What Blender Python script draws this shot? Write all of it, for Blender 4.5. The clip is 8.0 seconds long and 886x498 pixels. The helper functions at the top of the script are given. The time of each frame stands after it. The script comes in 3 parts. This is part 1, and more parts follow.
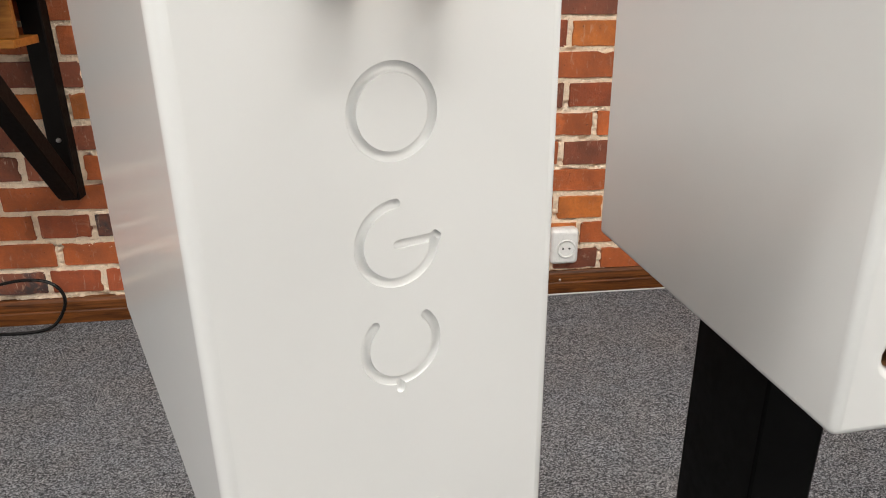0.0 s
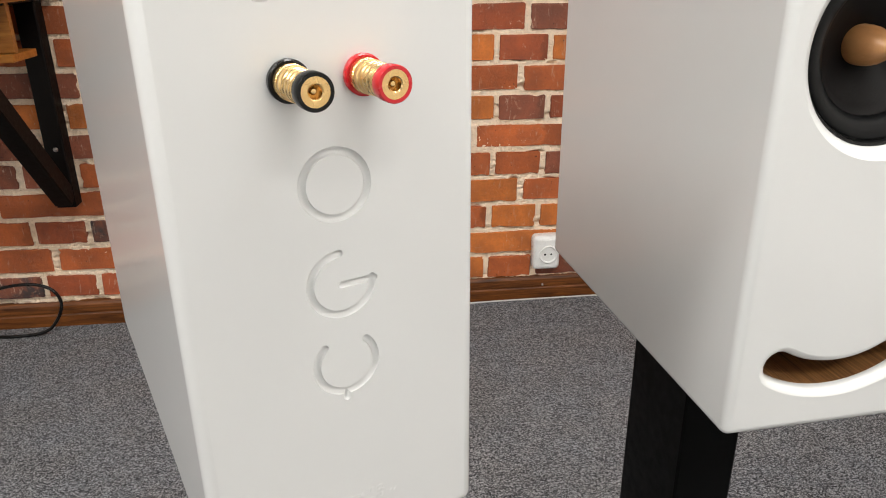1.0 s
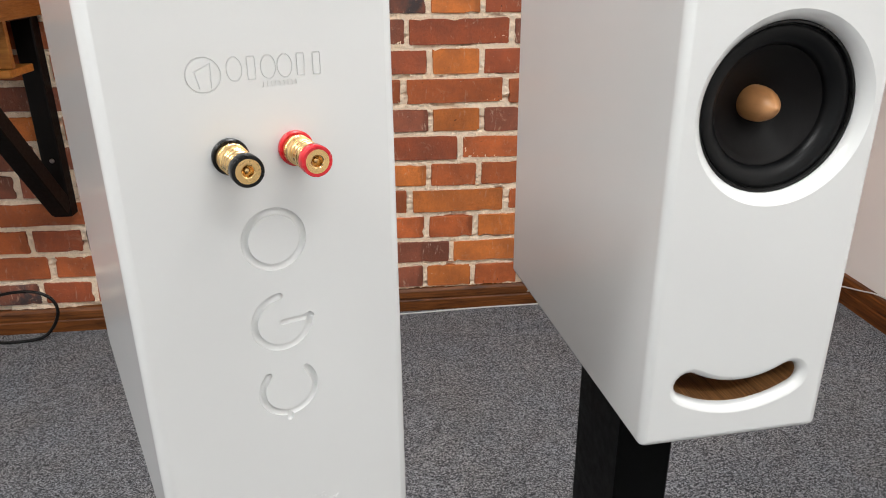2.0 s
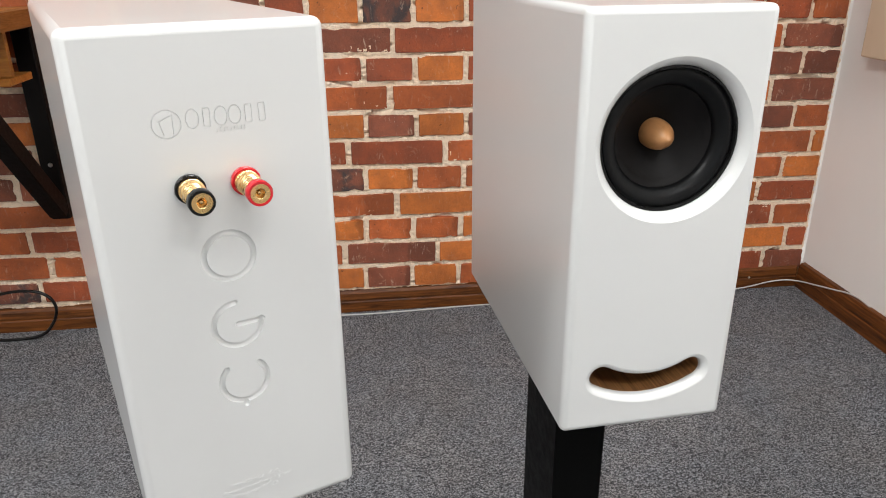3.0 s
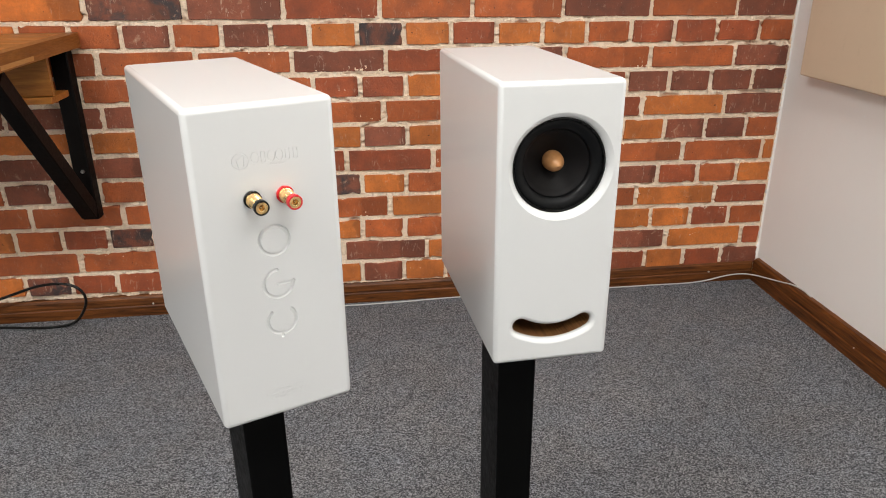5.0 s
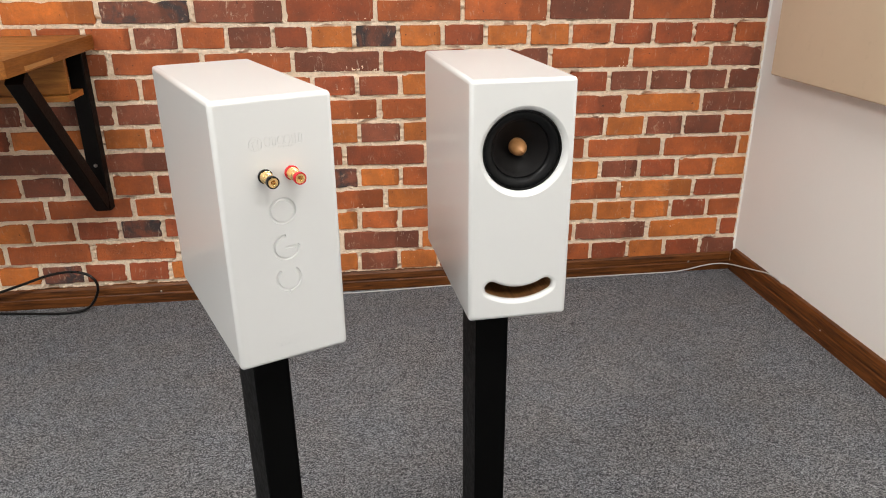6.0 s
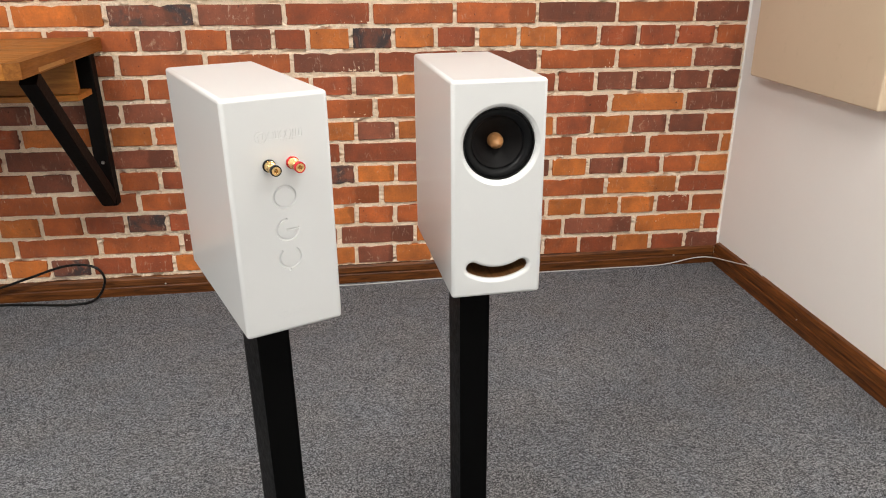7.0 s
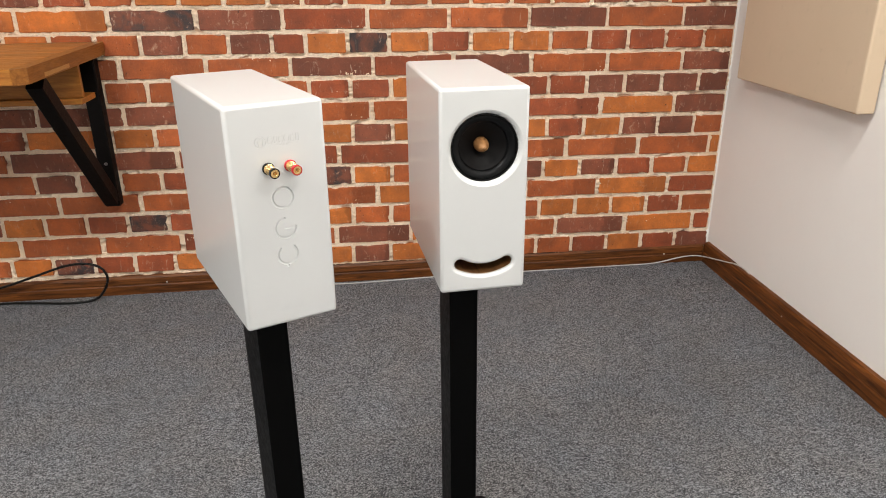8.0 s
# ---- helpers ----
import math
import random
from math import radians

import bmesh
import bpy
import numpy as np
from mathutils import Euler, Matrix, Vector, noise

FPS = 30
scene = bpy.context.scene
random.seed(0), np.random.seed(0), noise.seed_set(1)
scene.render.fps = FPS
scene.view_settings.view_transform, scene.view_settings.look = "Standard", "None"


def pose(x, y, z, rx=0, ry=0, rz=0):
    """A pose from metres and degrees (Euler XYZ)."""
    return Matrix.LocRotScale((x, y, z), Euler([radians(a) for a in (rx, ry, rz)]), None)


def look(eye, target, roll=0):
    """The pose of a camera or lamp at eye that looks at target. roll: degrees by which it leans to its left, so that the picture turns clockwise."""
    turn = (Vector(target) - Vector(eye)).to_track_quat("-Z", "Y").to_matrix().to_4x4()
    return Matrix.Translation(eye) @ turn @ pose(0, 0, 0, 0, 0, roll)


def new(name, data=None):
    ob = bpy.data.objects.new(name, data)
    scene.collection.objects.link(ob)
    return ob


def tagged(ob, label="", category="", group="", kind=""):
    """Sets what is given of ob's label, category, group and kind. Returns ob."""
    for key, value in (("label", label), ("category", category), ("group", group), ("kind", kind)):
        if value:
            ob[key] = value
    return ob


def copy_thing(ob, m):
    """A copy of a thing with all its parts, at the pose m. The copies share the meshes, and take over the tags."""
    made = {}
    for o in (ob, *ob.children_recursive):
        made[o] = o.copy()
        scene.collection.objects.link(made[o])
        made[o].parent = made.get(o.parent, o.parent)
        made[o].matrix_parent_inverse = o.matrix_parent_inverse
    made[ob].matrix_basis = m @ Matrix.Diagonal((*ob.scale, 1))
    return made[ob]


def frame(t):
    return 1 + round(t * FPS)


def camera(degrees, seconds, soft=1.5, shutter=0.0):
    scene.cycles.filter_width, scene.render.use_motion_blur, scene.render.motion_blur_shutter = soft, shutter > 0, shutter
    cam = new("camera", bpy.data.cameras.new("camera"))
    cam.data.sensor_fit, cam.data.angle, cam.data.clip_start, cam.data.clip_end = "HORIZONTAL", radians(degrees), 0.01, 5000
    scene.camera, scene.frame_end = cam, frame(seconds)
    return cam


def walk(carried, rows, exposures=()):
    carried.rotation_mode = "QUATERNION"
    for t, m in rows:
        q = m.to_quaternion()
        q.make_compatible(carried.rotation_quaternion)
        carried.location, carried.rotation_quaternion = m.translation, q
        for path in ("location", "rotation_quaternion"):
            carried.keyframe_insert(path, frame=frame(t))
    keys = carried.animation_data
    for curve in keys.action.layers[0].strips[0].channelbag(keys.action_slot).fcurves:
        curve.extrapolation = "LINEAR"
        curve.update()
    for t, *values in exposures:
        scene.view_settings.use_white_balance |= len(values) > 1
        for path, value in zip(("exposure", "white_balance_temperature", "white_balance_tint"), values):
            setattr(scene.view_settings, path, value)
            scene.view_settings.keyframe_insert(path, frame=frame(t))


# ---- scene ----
cam = camera(63.33, 8.0, soft=1.0)
PATH = [
    (0, (0.0715, 0.0751, 0.9488), (0.2587, 1.9202, 0.2002), -0.85),
    (0.5, (0.0849, 0.0422, 0.9726), (0.2832, 1.8861, 0.2238), -0.72),
    (1, (0.0922, 0.0158, 0.9899), (0.2944, 1.8592, 0.2407), -0.59),
    (1.5, (0.1001, 0.0010, 1.0045), (0.3027, 1.8444, 0.2555), -0.56),
    (2, (0.1252, -0.0292, 1.0292), (0.3282, 1.8147, 0.2817), -0.58),
    (2.2, (0.1333, -0.0422, 1.0374), (0.3359, 1.8010, 0.2880), -0.66),
    (3.3, (0.1648, -0.1181, 1.0755), (0.3680, 1.7227, 0.3202), -0.57),
    (3.5, (0.1612, -0.1350, 1.0833), (0.3664, 1.7057, 0.3283), -0.56),
    (4, (0.1554, -0.1990, 1.1062), (0.3624, 1.6423, 0.3534), -0.59),
    (4.5, (0.1575, -0.2645, 1.1300), (0.3657, 1.5765, 0.3767), -0.58),
    (4.7, (0.1635, -0.2966, 1.1387), (0.3709, 1.5447, 0.3858), -0.63),
    (5.8, (0.1702, -0.4649, 1.1711), (0.3800, 1.3759, 0.4179), -0.55),
    (6, (0.1724, -0.4916, 1.1715), (0.3838, 1.3490, 0.4183), -0.61),
    (6.5, (0.1783, -0.5452, 1.1755), (0.3918, 1.2954, 0.4228), -0.64),
    (7, (0.1794, -0.5999, 1.1886), (0.3942, 1.2405, 0.4356), -0.60),
    (7.5, (0.1830, -0.6308, 1.1976), (0.3984, 1.2092, 0.4439), -0.62),
    (8, (0.1872, -0.6626, 1.2091), (0.4050, 1.1775, 0.4564), -0.62),
]
walk(cam, [(t, look(eye, target, roll)) for t, eye, target, roll in PATH], [(0, 0.02, 6620, 10), (1.2, -0.05, 6560, 10), (2, -0.09, 6300, 10), (4, -0.10, 6350, 10), (6, -0.05, 6560, 10), (8, -0.03, 6600, 10)])

# ---- light ----
world = bpy.data.worlds.new("world")
world.use_nodes = True
scene.world = world
world.node_tree.nodes["Background"].inputs[0].default_value = (0.9, 0.95, 1.0, 1)
world.node_tree.nodes["Background"].inputs[1].default_value = 0.1


def area_lamp(name, m, sx, sy, power, colour):
    data = bpy.data.lights.new(name, "AREA")
    data.shape, data.size, data.size_y, data.energy, data.color = "RECTANGLE", sx, sy, power, colour
    ob = new(name, data)
    ob.matrix_world = m
    return ob


# room
X0, X1, Y0, Y1, HIGH = -3.2, 1.632, -3.0, 2.022, 2.75
LAMPS = [(0.72, -1.3, 31), (-1.5, -1.3, 17), (0.8, 0.2, 33), (-1.2, -0.35, 60)]
for lx, ly, power in LAMPS:
    area_lamp("panel_lamp", pose(lx, ly, HIGH - 0.03), 1.15, 0.28, power, (1.0, 0.985, 0.94))
# added fill lamp in the invented opening behind the camera
area_lamp("fill_lamp", pose(-0.6, Y0 - 0.02, 1.55, -90, 0, 180), 2.4, 1.4, 2, (0.93, 0.97, 1.0))


# ---- materials ----
class Nodes:
    """A small builder for node materials."""

    def __init__(self, name):
        self.m = bpy.data.materials.new(name)
        self.m.use_nodes = True
        self.t = self.m.node_tree
        self.b = self.t.nodes["Principled BSDF"]
        self.coord = self.t.nodes.new("ShaderNodeTexCoord")

    def add(self, kind, **sets):
        n = self.t.nodes.new(kind)
        for key, value in sets.items():
            n.inputs[key.replace("_", " ")].default_value = value
        return n

    def link(self, a, b):
        self.t.links.new(a, b)

    def where(self, scale=(1, 1, 1), space="Object"):
        mp = self.add("ShaderNodeMapping")
        mp.inputs["Scale"].default_value = scale
        self.link(self.coord.outputs[space], mp.inputs[0])
        return mp.outputs[0]

    def noise(self, scale, detail=4, rough=0.6, stretch=(1, 1, 1), distort=0.0):
        n = self.add("ShaderNodeTexNoise", Scale=scale, Detail=detail, Roughness=rough, Distortion=distort)
        self.link(self.where(stretch), n.inputs["Vector"])
        return n.outputs["Fac"]

    def ramp(self, fac, stops):
        r = self.add("ShaderNodeValToRGB")
        els = r.color_ramp.elements
        while len(els) < len(stops):
            els.new(0.5)
        for e, (p, c) in zip(els, stops):
            e.position = p
            e.color = (*c, 1) if len(c) == 3 else c
        self.link(fac, r.inputs[0])
        return r.outputs[0]

    def grey(self, fac, lo, hi, a=0.0, b=1.0):
        return self.ramp(fac, [(lo, (a, a, a)), (hi, (b, b, b))])

    def mix(self, fac, a, b, mode="MIX"):
        n = self.t.nodes.new("ShaderNodeMix")
        n.data_type, n.blend_type = "RGBA", mode
        for sock, v in ((n.inputs[0], fac), (n.inputs[6], a), (n.inputs[7], b)):
            if isinstance(v, (int, float)):
                sock.default_value = v
            elif isinstance(v, tuple):
                sock.default_value = (*v, 1)
            else:
                self.link(v, sock)
        return n.outputs[2]

    def bump(self, height, strength, distance):
        n = self.add("ShaderNodeBump", Strength=strength, Distance=distance)
        self.link(height, n.inputs["Height"])
        if self.b.inputs["Normal"].links:
            self.link(self.b.inputs["Normal"].links[0].from_socket, n.inputs["Normal"])
        self.link(n.outputs[0], self.b.inputs["Normal"])

    def colour(self, v):
        if isinstance(v, tuple):
            self.b.inputs["Base Color"].default_value = (*v, 1)
        else:
            self.link(v, self.b.inputs["Base Color"])

    def rough(self, v):
        if isinstance(v, (int, float)):
            self.b.inputs["Roughness"].default_value = v
        else:
            self.link(v, self.b.inputs["Roughness"])

    def random(self):
        return self.t.nodes.new("ShaderNodeObjectInfo").outputs["Random"]


def lacquer():
    k = Nodes("white_lacquer")
    k.colour(k.mix(k.noise(6, 3), (0.595, 0.60, 0.595), (0.62, 0.625, 0.62)))
    k.rough(0.4)
    k.b.inputs["Coat Weight"].default_value = 0.75
    k.b.inputs["Coat Roughness"].default_value = 0.13
    return k.m


def painted(name, colour, rough, speck=0.0, metal=0.0, gloss=0.5):
    k = Nodes(name)
    k.b.inputs["Specular IOR Level"].default_value = gloss
    dark = tuple(c * 0.82 for c in colour)
    k.colour(k.mix(k.noise(35, 5), dark, colour))
    k.rough(k.grey(k.noise(90, 4), 0.3, 0.7, max(rough - 0.07, 0.02), rough + 0.07))
    k.b.inputs["Metallic"].default_value = metal
    if speck:
        k.bump(k.noise(900, 2), speck, 0.0006)
    return k.m


def wood(name, dark, light, stretch, rough=0.42, scale=1.0, vary=0.25, gloss=0.5):
    k = Nodes(name)
    k.b.inputs["Specular IOR Level"].default_value = gloss
    grain = k.noise(9 * scale, 6, 0.65, stretch, 0.6)
    fine = k.noise(55 * scale, 3, 0.6, stretch)
    c = k.mix(k.grey(grain, 0.32, 0.7), dark, light)
    c = k.mix(k.grey(fine, 0.45, 0.75, 0, 0.35), c, tuple(v * 0.55 for v in dark))
    tone = k.add("ShaderNodeHueSaturation")
    mr = k.add("ShaderNodeMapRange", To_Min=1 - vary, To_Max=1 + vary)
    k.link(k.random(), mr.inputs[0])
    k.link(mr.outputs[0], tone.inputs["Value"])
    k.link(c, tone.inputs["Color"])
    k.colour(tone.outputs[0])
    k.rough(k.grey(fine, 0.3, 0.7, rough - 0.08, rough + 0.1))
    k.bump(fine, 0.12, 0.001)
    return k.m


def brick_tone(name, base, scorch=0.0, bloom=0.3):
    k = Nodes(name)
    spread = k.add("ShaderNodeVectorMath")
    spread.operation = "ADD"
    far = k.add("ShaderNodeVectorMath")
    far.operation = "SCALE"
    far.inputs[0].default_value = (37.0, 11.0, 23.0)
    k.link(k.random(), far.inputs["Scale"])
    k.link(k.coord.outputs["Object"], spread.inputs[0])
    k.link(far.outputs[0], spread.inputs[1])

    def field(scale, detail, rough=0.6, distort=0.0):
        n = k.add("ShaderNodeTexNoise", Scale=scale, Detail=detail, Roughness=rough, Distortion=distort)
        k.link(spread.outputs[0], n.inputs["Vector"])
        return n.outputs["Fac"]

    broad, grit, patch = field(14, 4), field(120, 6, 0.7), field(26, 6, 0.7, 0.8)
    c = k.mix(k.grey(broad, 0.3, 0.7), tuple(v * 0.66 for v in base), tuple(min(v * 1.26, 0.9) for v in base))
    c = k.mix(k.grey(grit, 0.47, 0.75, 0, 0.45), c, tuple(v * 0.6 for v in base))
    c = k.mix(k.grey(field(48, 5, 0.75, 1.2), 0.58, 0.70, 0, 0.35), c, tuple(v * 0.5 for v in base))
    # the kiln mark: one end of some bricks is darker
    along = k.add("ShaderNodeSeparateXYZ")
    k.link(k.coord.outputs["Object"], along.inputs[0])
    wobble = k.add("ShaderNodeMath")
    wobble.operation = "MULTIPLY_ADD"
    wobble.inputs[1].default_value = 0.05
    k.link(field(22, 3), wobble.inputs[0])
    k.link(along.outputs[0], wobble.inputs[2])
    edge = k.grey(wobble.outputs[0], 0.072, 0.080)
    some = k.grey(k.random(), 0.52, 0.54)
    c = k.mix(k.mix(1.0, edge, some, "MULTIPLY"), c, k.mix(0.55, c, tuple(v * 0.35 for v in base)))
    if scorch:
        c = k.mix(k.grey(field(13, 4, 0.6, 0.5), 0.46, 0.60, 0, scorch), c, (0.035, 0.032, 0.035))
    c = k.mix(k.grey(patch, 0.60, 0.68, 0, bloom), c, (0.46, 0.28, 0.18))
    c = k.mix(k.grey(field(85, 3, 0.5), 0.70, 0.74, 0, 0.8), c, tuple(v * 0.15 for v in base))
    # pale salt streaks that run down the face
    tall = k.add("ShaderNodeVectorMath")
    tall.operation = "MULTIPLY"
    tall.inputs[1].default_value = (1.0, 1.0, 0.28)
    k.link(spread.outputs[0], tall.inputs[0])
    streak = k.add("ShaderNodeTexNoise", Scale=75.0, Detail=5.0, Roughness=0.7, Distortion=0.5)
    k.link(tall.outputs[0], streak.inputs["Vector"])
    c = k.mix(k.grey(streak.outputs["Fac"], 0.60, 0.70, 0, bloom * 1.4), c, (0.56, 0.41, 0.30))
    c = k.mix(k.grey(field(150, 4, 0.65), 0.69, 0.74, 0, 0.85), c, (0.62, 0.51, 0.40))
    tone = k.add("ShaderNodeHueSaturation")
    mr = k.add("ShaderNodeMapRange", To_Min=0.78, To_Max=1.22)
    k.link(k.random(), mr.inputs[0])
    k.link(mr.outputs[0], tone.inputs["Value"])
    k.link(c, tone.inputs["Color"])
    k.colour(tone.outputs[0])
    k.rough(k.grey(broad, 0.3, 0.7, 0.55, 0.8))
    k.bump(patch, 0.6, 0.004)
    k.bump(grit, 1.0, 0.003)
    return k.m


def mortar_mix():
    k = Nodes("lime_mortar")
    c = k.mix(k.grey(k.noise(7, 4), 0.3, 0.7), (0.90, 0.69, 0.50), (0.95, 0.78, 0.61))
    c = k.mix(k.grey(k.noise(38, 5, 0.7), 0.56, 0.68, 0, 0.7), c, (0.80, 0.70, 0.56))
    c = k.mix(k.grey(k.noise(52, 5, 0.75, (1, 1, 1), 0.7), 0.66, 0.76, 0, 0.40), c, (0.36, 0.26, 0.17))
    c = k.mix(k.grey(k.noise(210, 4, 0.7), 0.60, 0.68, 0, 0.60), c, (0.38, 0.25, 0.15))
    k.colour(c)
    k.rough(0.92)
    k.bump(k.noise(110, 6, 0.75), 0.8, 0.005)
    k.bump(k.noise(240, 5, 0.75), 1.0, 0.004)
    return k.m


def carpet_pile():
    k = Nodes("grey_loop_carpet")
    tuft = k.add("ShaderNodeTexVoronoi", Scale=430.0, Randomness=1.0)
    warp = k.add("ShaderNodeTexNoise", Scale=120.0, Detail=2.0)
    at = k.where((1, 1.35, 1))
    k.link(at, warp.inputs["Vector"])
    bend = k.add("ShaderNodeMix")
    bend.data_type = "VECTOR"
    bend.inputs[0].default_value = 0.012
    k.link(at, bend.inputs[4])
    k.link(warp.outputs["Color"], bend.inputs[5])
    k.link(bend.outputs[1], tuft.inputs["Vector"])
    split = k.add("ShaderNodeSeparateColor")
    k.link(tuft.outputs["Color"], split.inputs[0])
    yarn = k.noise(250, 3, 0.75, (1, 1.35, 1), 0.9)
    both = k.mix(0.42, yarn, split.outputs[0])
    c = k.ramp(both, [(0.33, (0.013, 0.0135, 0.015)), (0.5, (0.108, 0.110, 0.118)), (0.67, (0.45, 0.45, 0.462))])
    c = k.mix(k.grey(k.noise(45, 4, 0.7), 0.35, 0.7, 0, 0.14), c, (0.13, 0.13, 0.142))
    c = k.mix(k.grey(k.noise(3, 4), 0.35, 0.7, 0, 0.20), c, (0.10, 0.095, 0.09))
    c = k.mix(1.0, c, k.mix(k.grey(k.noise(5, 3), 0.35, 0.65), (0.99, 0.985, 0.985), (0.95, 0.99, 1.045)), "MULTIPLY")
    k.colour(c)
    k.rough(0.95)
    k.b.inputs["Specular IOR Level"].default_value = 0.12
    k.bump(tuft.outputs["Distance"], 0.6, 0.004)
    k.bump(yarn, 0.5, 0.003)
    return k.m


def plaster(name, colour):
    k = Nodes(name)
    c = k.mix(k.noise(2.2, 4), tuple(v * 0.94 for v in colour), colour)
    c = k.mix(k.grey(k.noise(18, 5, 0.7), 0.66, 0.8, 0, 0.25), c, tuple(v * 0.86 for v in colour))
    dot = k.add("ShaderNodeTexVoronoi", Scale=7.0)
    k.link(k.where(), dot.inputs["Vector"])
    c = k.mix(k.grey(dot.outputs["Distance"], 0.02, 0.035, 0.8, 0.0), c, tuple(min(v * 1.12, 0.93) for v in colour))
    k.colour(c)
    k.rough(0.7)
    k.bump(k.noise(45, 5), 0.12, 0.004)
    k.bump(k.noise(260, 3), 0.15, 0.001)
    return k.m


def fabric():
    k = Nodes("beige_fabric")
    c = k.mix(k.noise(4, 4), (0.60, 0.465, 0.325), (0.66, 0.515, 0.37))
    c = k.mix(k.grey(k.noise(30, 5), 0.6, 0.85, 0, 0.3), c, (0.42, 0.33, 0.22))
    k.colour(c)
    k.rough(0.9)
    weave = k.noise(900, 2, 0.5)
    k.bump(weave, 0.25, 0.0008)
    return k.m


def glow(name, colour, strength):
    k = Nodes(name)
    k.colour(colour)
    k.b.inputs["Emission Color"].default_value = (*colour, 1)
    k.b.inputs["Emission Strength"].default_value = strength
    return k.m


def cone_paper():
    k = Nodes("black_woven_cone")
    k.colour(k.mix(k.noise(60, 4), (0.0030, 0.0024, 0.0024), (0.0055, 0.0045, 0.0045)))
    k.rough(0.5)
    k.b.inputs["Specular IOR Level"].default_value = 0.15
    w = k.add("ShaderNodeTexWave", Scale=420.0, Distortion=1.0)
    k.link(k.where((1, 1, 1)), w.inputs["Vector"])
    k.bump(w.outputs["Fac"], 0.08, 0.0002)
    return k.m


LACQUER = lacquer()
BLACK_STEEL = painted("black_powder_coat", (0.002, 0.002, 0.002), 0.45, 0.1, 0, 0.06)
BRACKET_STEEL = painted("black_bracket_paint", (0.005, 0.0038, 0.0034), 0.5, 0.15, 0, 0.12)
RUBBER = painted("black_rubber", (0.0028, 0.003, 0.0034), 0.40, 0, 0, 0.17)
BLACK_PLASTIC = painted("black_plastic", (0.004, 0.004, 0.004), 0.3, 0, 0, 0.3)
RED_PLASTIC = painted("red_plastic", (0.55, 0.012, 0.02), 0.28)
GOLD = painted("gold_plate", (0.92, 0.63, 0.28), 0.27, 0.0, 1.0)
CONE = cone_paper()
PLUG_WOOD = wood("plug_wood", (0.36, 0.16, 0.055), (0.50, 0.25, 0.10), (1, 0.2, 1), 0.38, 4.0, 0.0)
PLY = wood("bamboo_ply", (0.08, 0.03, 0.009), (0.36, 0.17, 0.06), (34, 0.4, 0.4), 0.5, 2.0, 0.0)
STAVE = wood("oak_stave", (0.27, 0.092, 0.016), (0.47, 0.190, 0.038), (0.35, 4, 4), 0.38, 2.2, 0.22, 0.25)
STAVE_END = wood("oak_end_board", (0.19, 0.064, 0.012), (0.34, 0.130, 0.026), (4, 0.35, 4), 0.4, 2.2, 0.0, 0.25)
PALE_STAVE = wood("pale_oak", (0.42, 0.20, 0.06), (0.55, 0.28, 0.09), (4, 0.35, 4), 0.4, 2.2, 0.0)
SKIRT = wood("stained_pine", (0.032, 0.010, 0.003), (0.21, 0.068, 0.015), (0.3, 5, 5), 0.45, 2.0, 0.12, 0.22)
MORTAR = mortar_mix()
CARPET = carpet_pile()
WALL_PAINT = plaster("white_wall_paint", (0.93, 0.895, 0.86))
# paint of the unseen west and south walls, kept pale to bounce light
FAR_PAINT = plaster("pale_wall_paint", (0.82, 0.80, 0.77))
CEILING_PAINT = plaster("ceiling_paint", (0.50, 0.49, 0.48))
FABRIC = fabric()
WHITE_PLASTIC = painted("white_plastic", (0.78, 0.78, 0.77), 0.3)
WHITE_CABLE = painted("white_cable_sleeve", (0.62, 0.61, 0.59), 0.45)
SCREW = painted("zinc_screw", (0.55, 0.53, 0.5), 0.35, 0.0, 1.0)
DIFFUSER = glow("lamp_diffuser", (0.97, 1.0, 0.97), 3.0)
# glow of the added sheet behind the south opening
FILL_GLOW = glow("fill_glow", (0.93, 0.97, 1.0), 0.8)
TONES = {
    "o": brick_tone("brick_orange", (0.53, 0.150, 0.027), 0.0, 0.24),
    "m": brick_tone("brick_red_orange", (0.42, 0.100, 0.025), 0.0, 0.24),
    "r": brick_tone("brick_red", (0.32, 0.070, 0.023), 0.0, 0.32),
    "d": brick_tone("brick_brown", (0.225, 0.064, 0.032), 0.0, 0.5),
    "k": brick_tone("brick_scorched", (0.22, 0.07, 0.038), 0.9, 0.6),
}


# ---- mesh helpers ----
def part(name, bm, material, parent=None, label=""):
    """Links a bmesh as one mesh object under a thing or a part."""
    me = bpy.data.meshes.new(name)
    bm.to_mesh(me)
    bm.free()
    if material:
        me.materials.append(material)
    ob = new(name, me)
    ob.parent = parent
    return tagged(ob, label)


def thing(name, m, label, category, group="", kind=""):
    ob = new(name)
    ob.empty_display_size = 0.05
    ob.matrix_world = m
    return tagged(ob, label, category, group, kind)


def soften(ob, degrees=35):
    ob.data.polygons.foreach_set("use_smooth", [True] * len(ob.data.polygons))
    ob.data.set_sharp_from_angle(angle=radians(degrees))
    return ob


def box(x0, x1, y0, y1, z0, z1, r=0.0, seg=2, bm=None):
    bm = bm or bmesh.new()
    m = Matrix.LocRotScale(((x0 + x1) / 2, (y0 + y1) / 2, (z0 + z1) / 2), None, (x1 - x0, y1 - y0, z1 - z0))
    made = bmesh.ops.create_cube(bm, size=1, matrix=m)["verts"]
    if r:
        edges = list({e for v in made for e in v.link_edges})
        bmesh.ops.bevel(bm, geom=edges, offset=r, segments=seg, profile=0.5, affect="EDGES")
    return bm


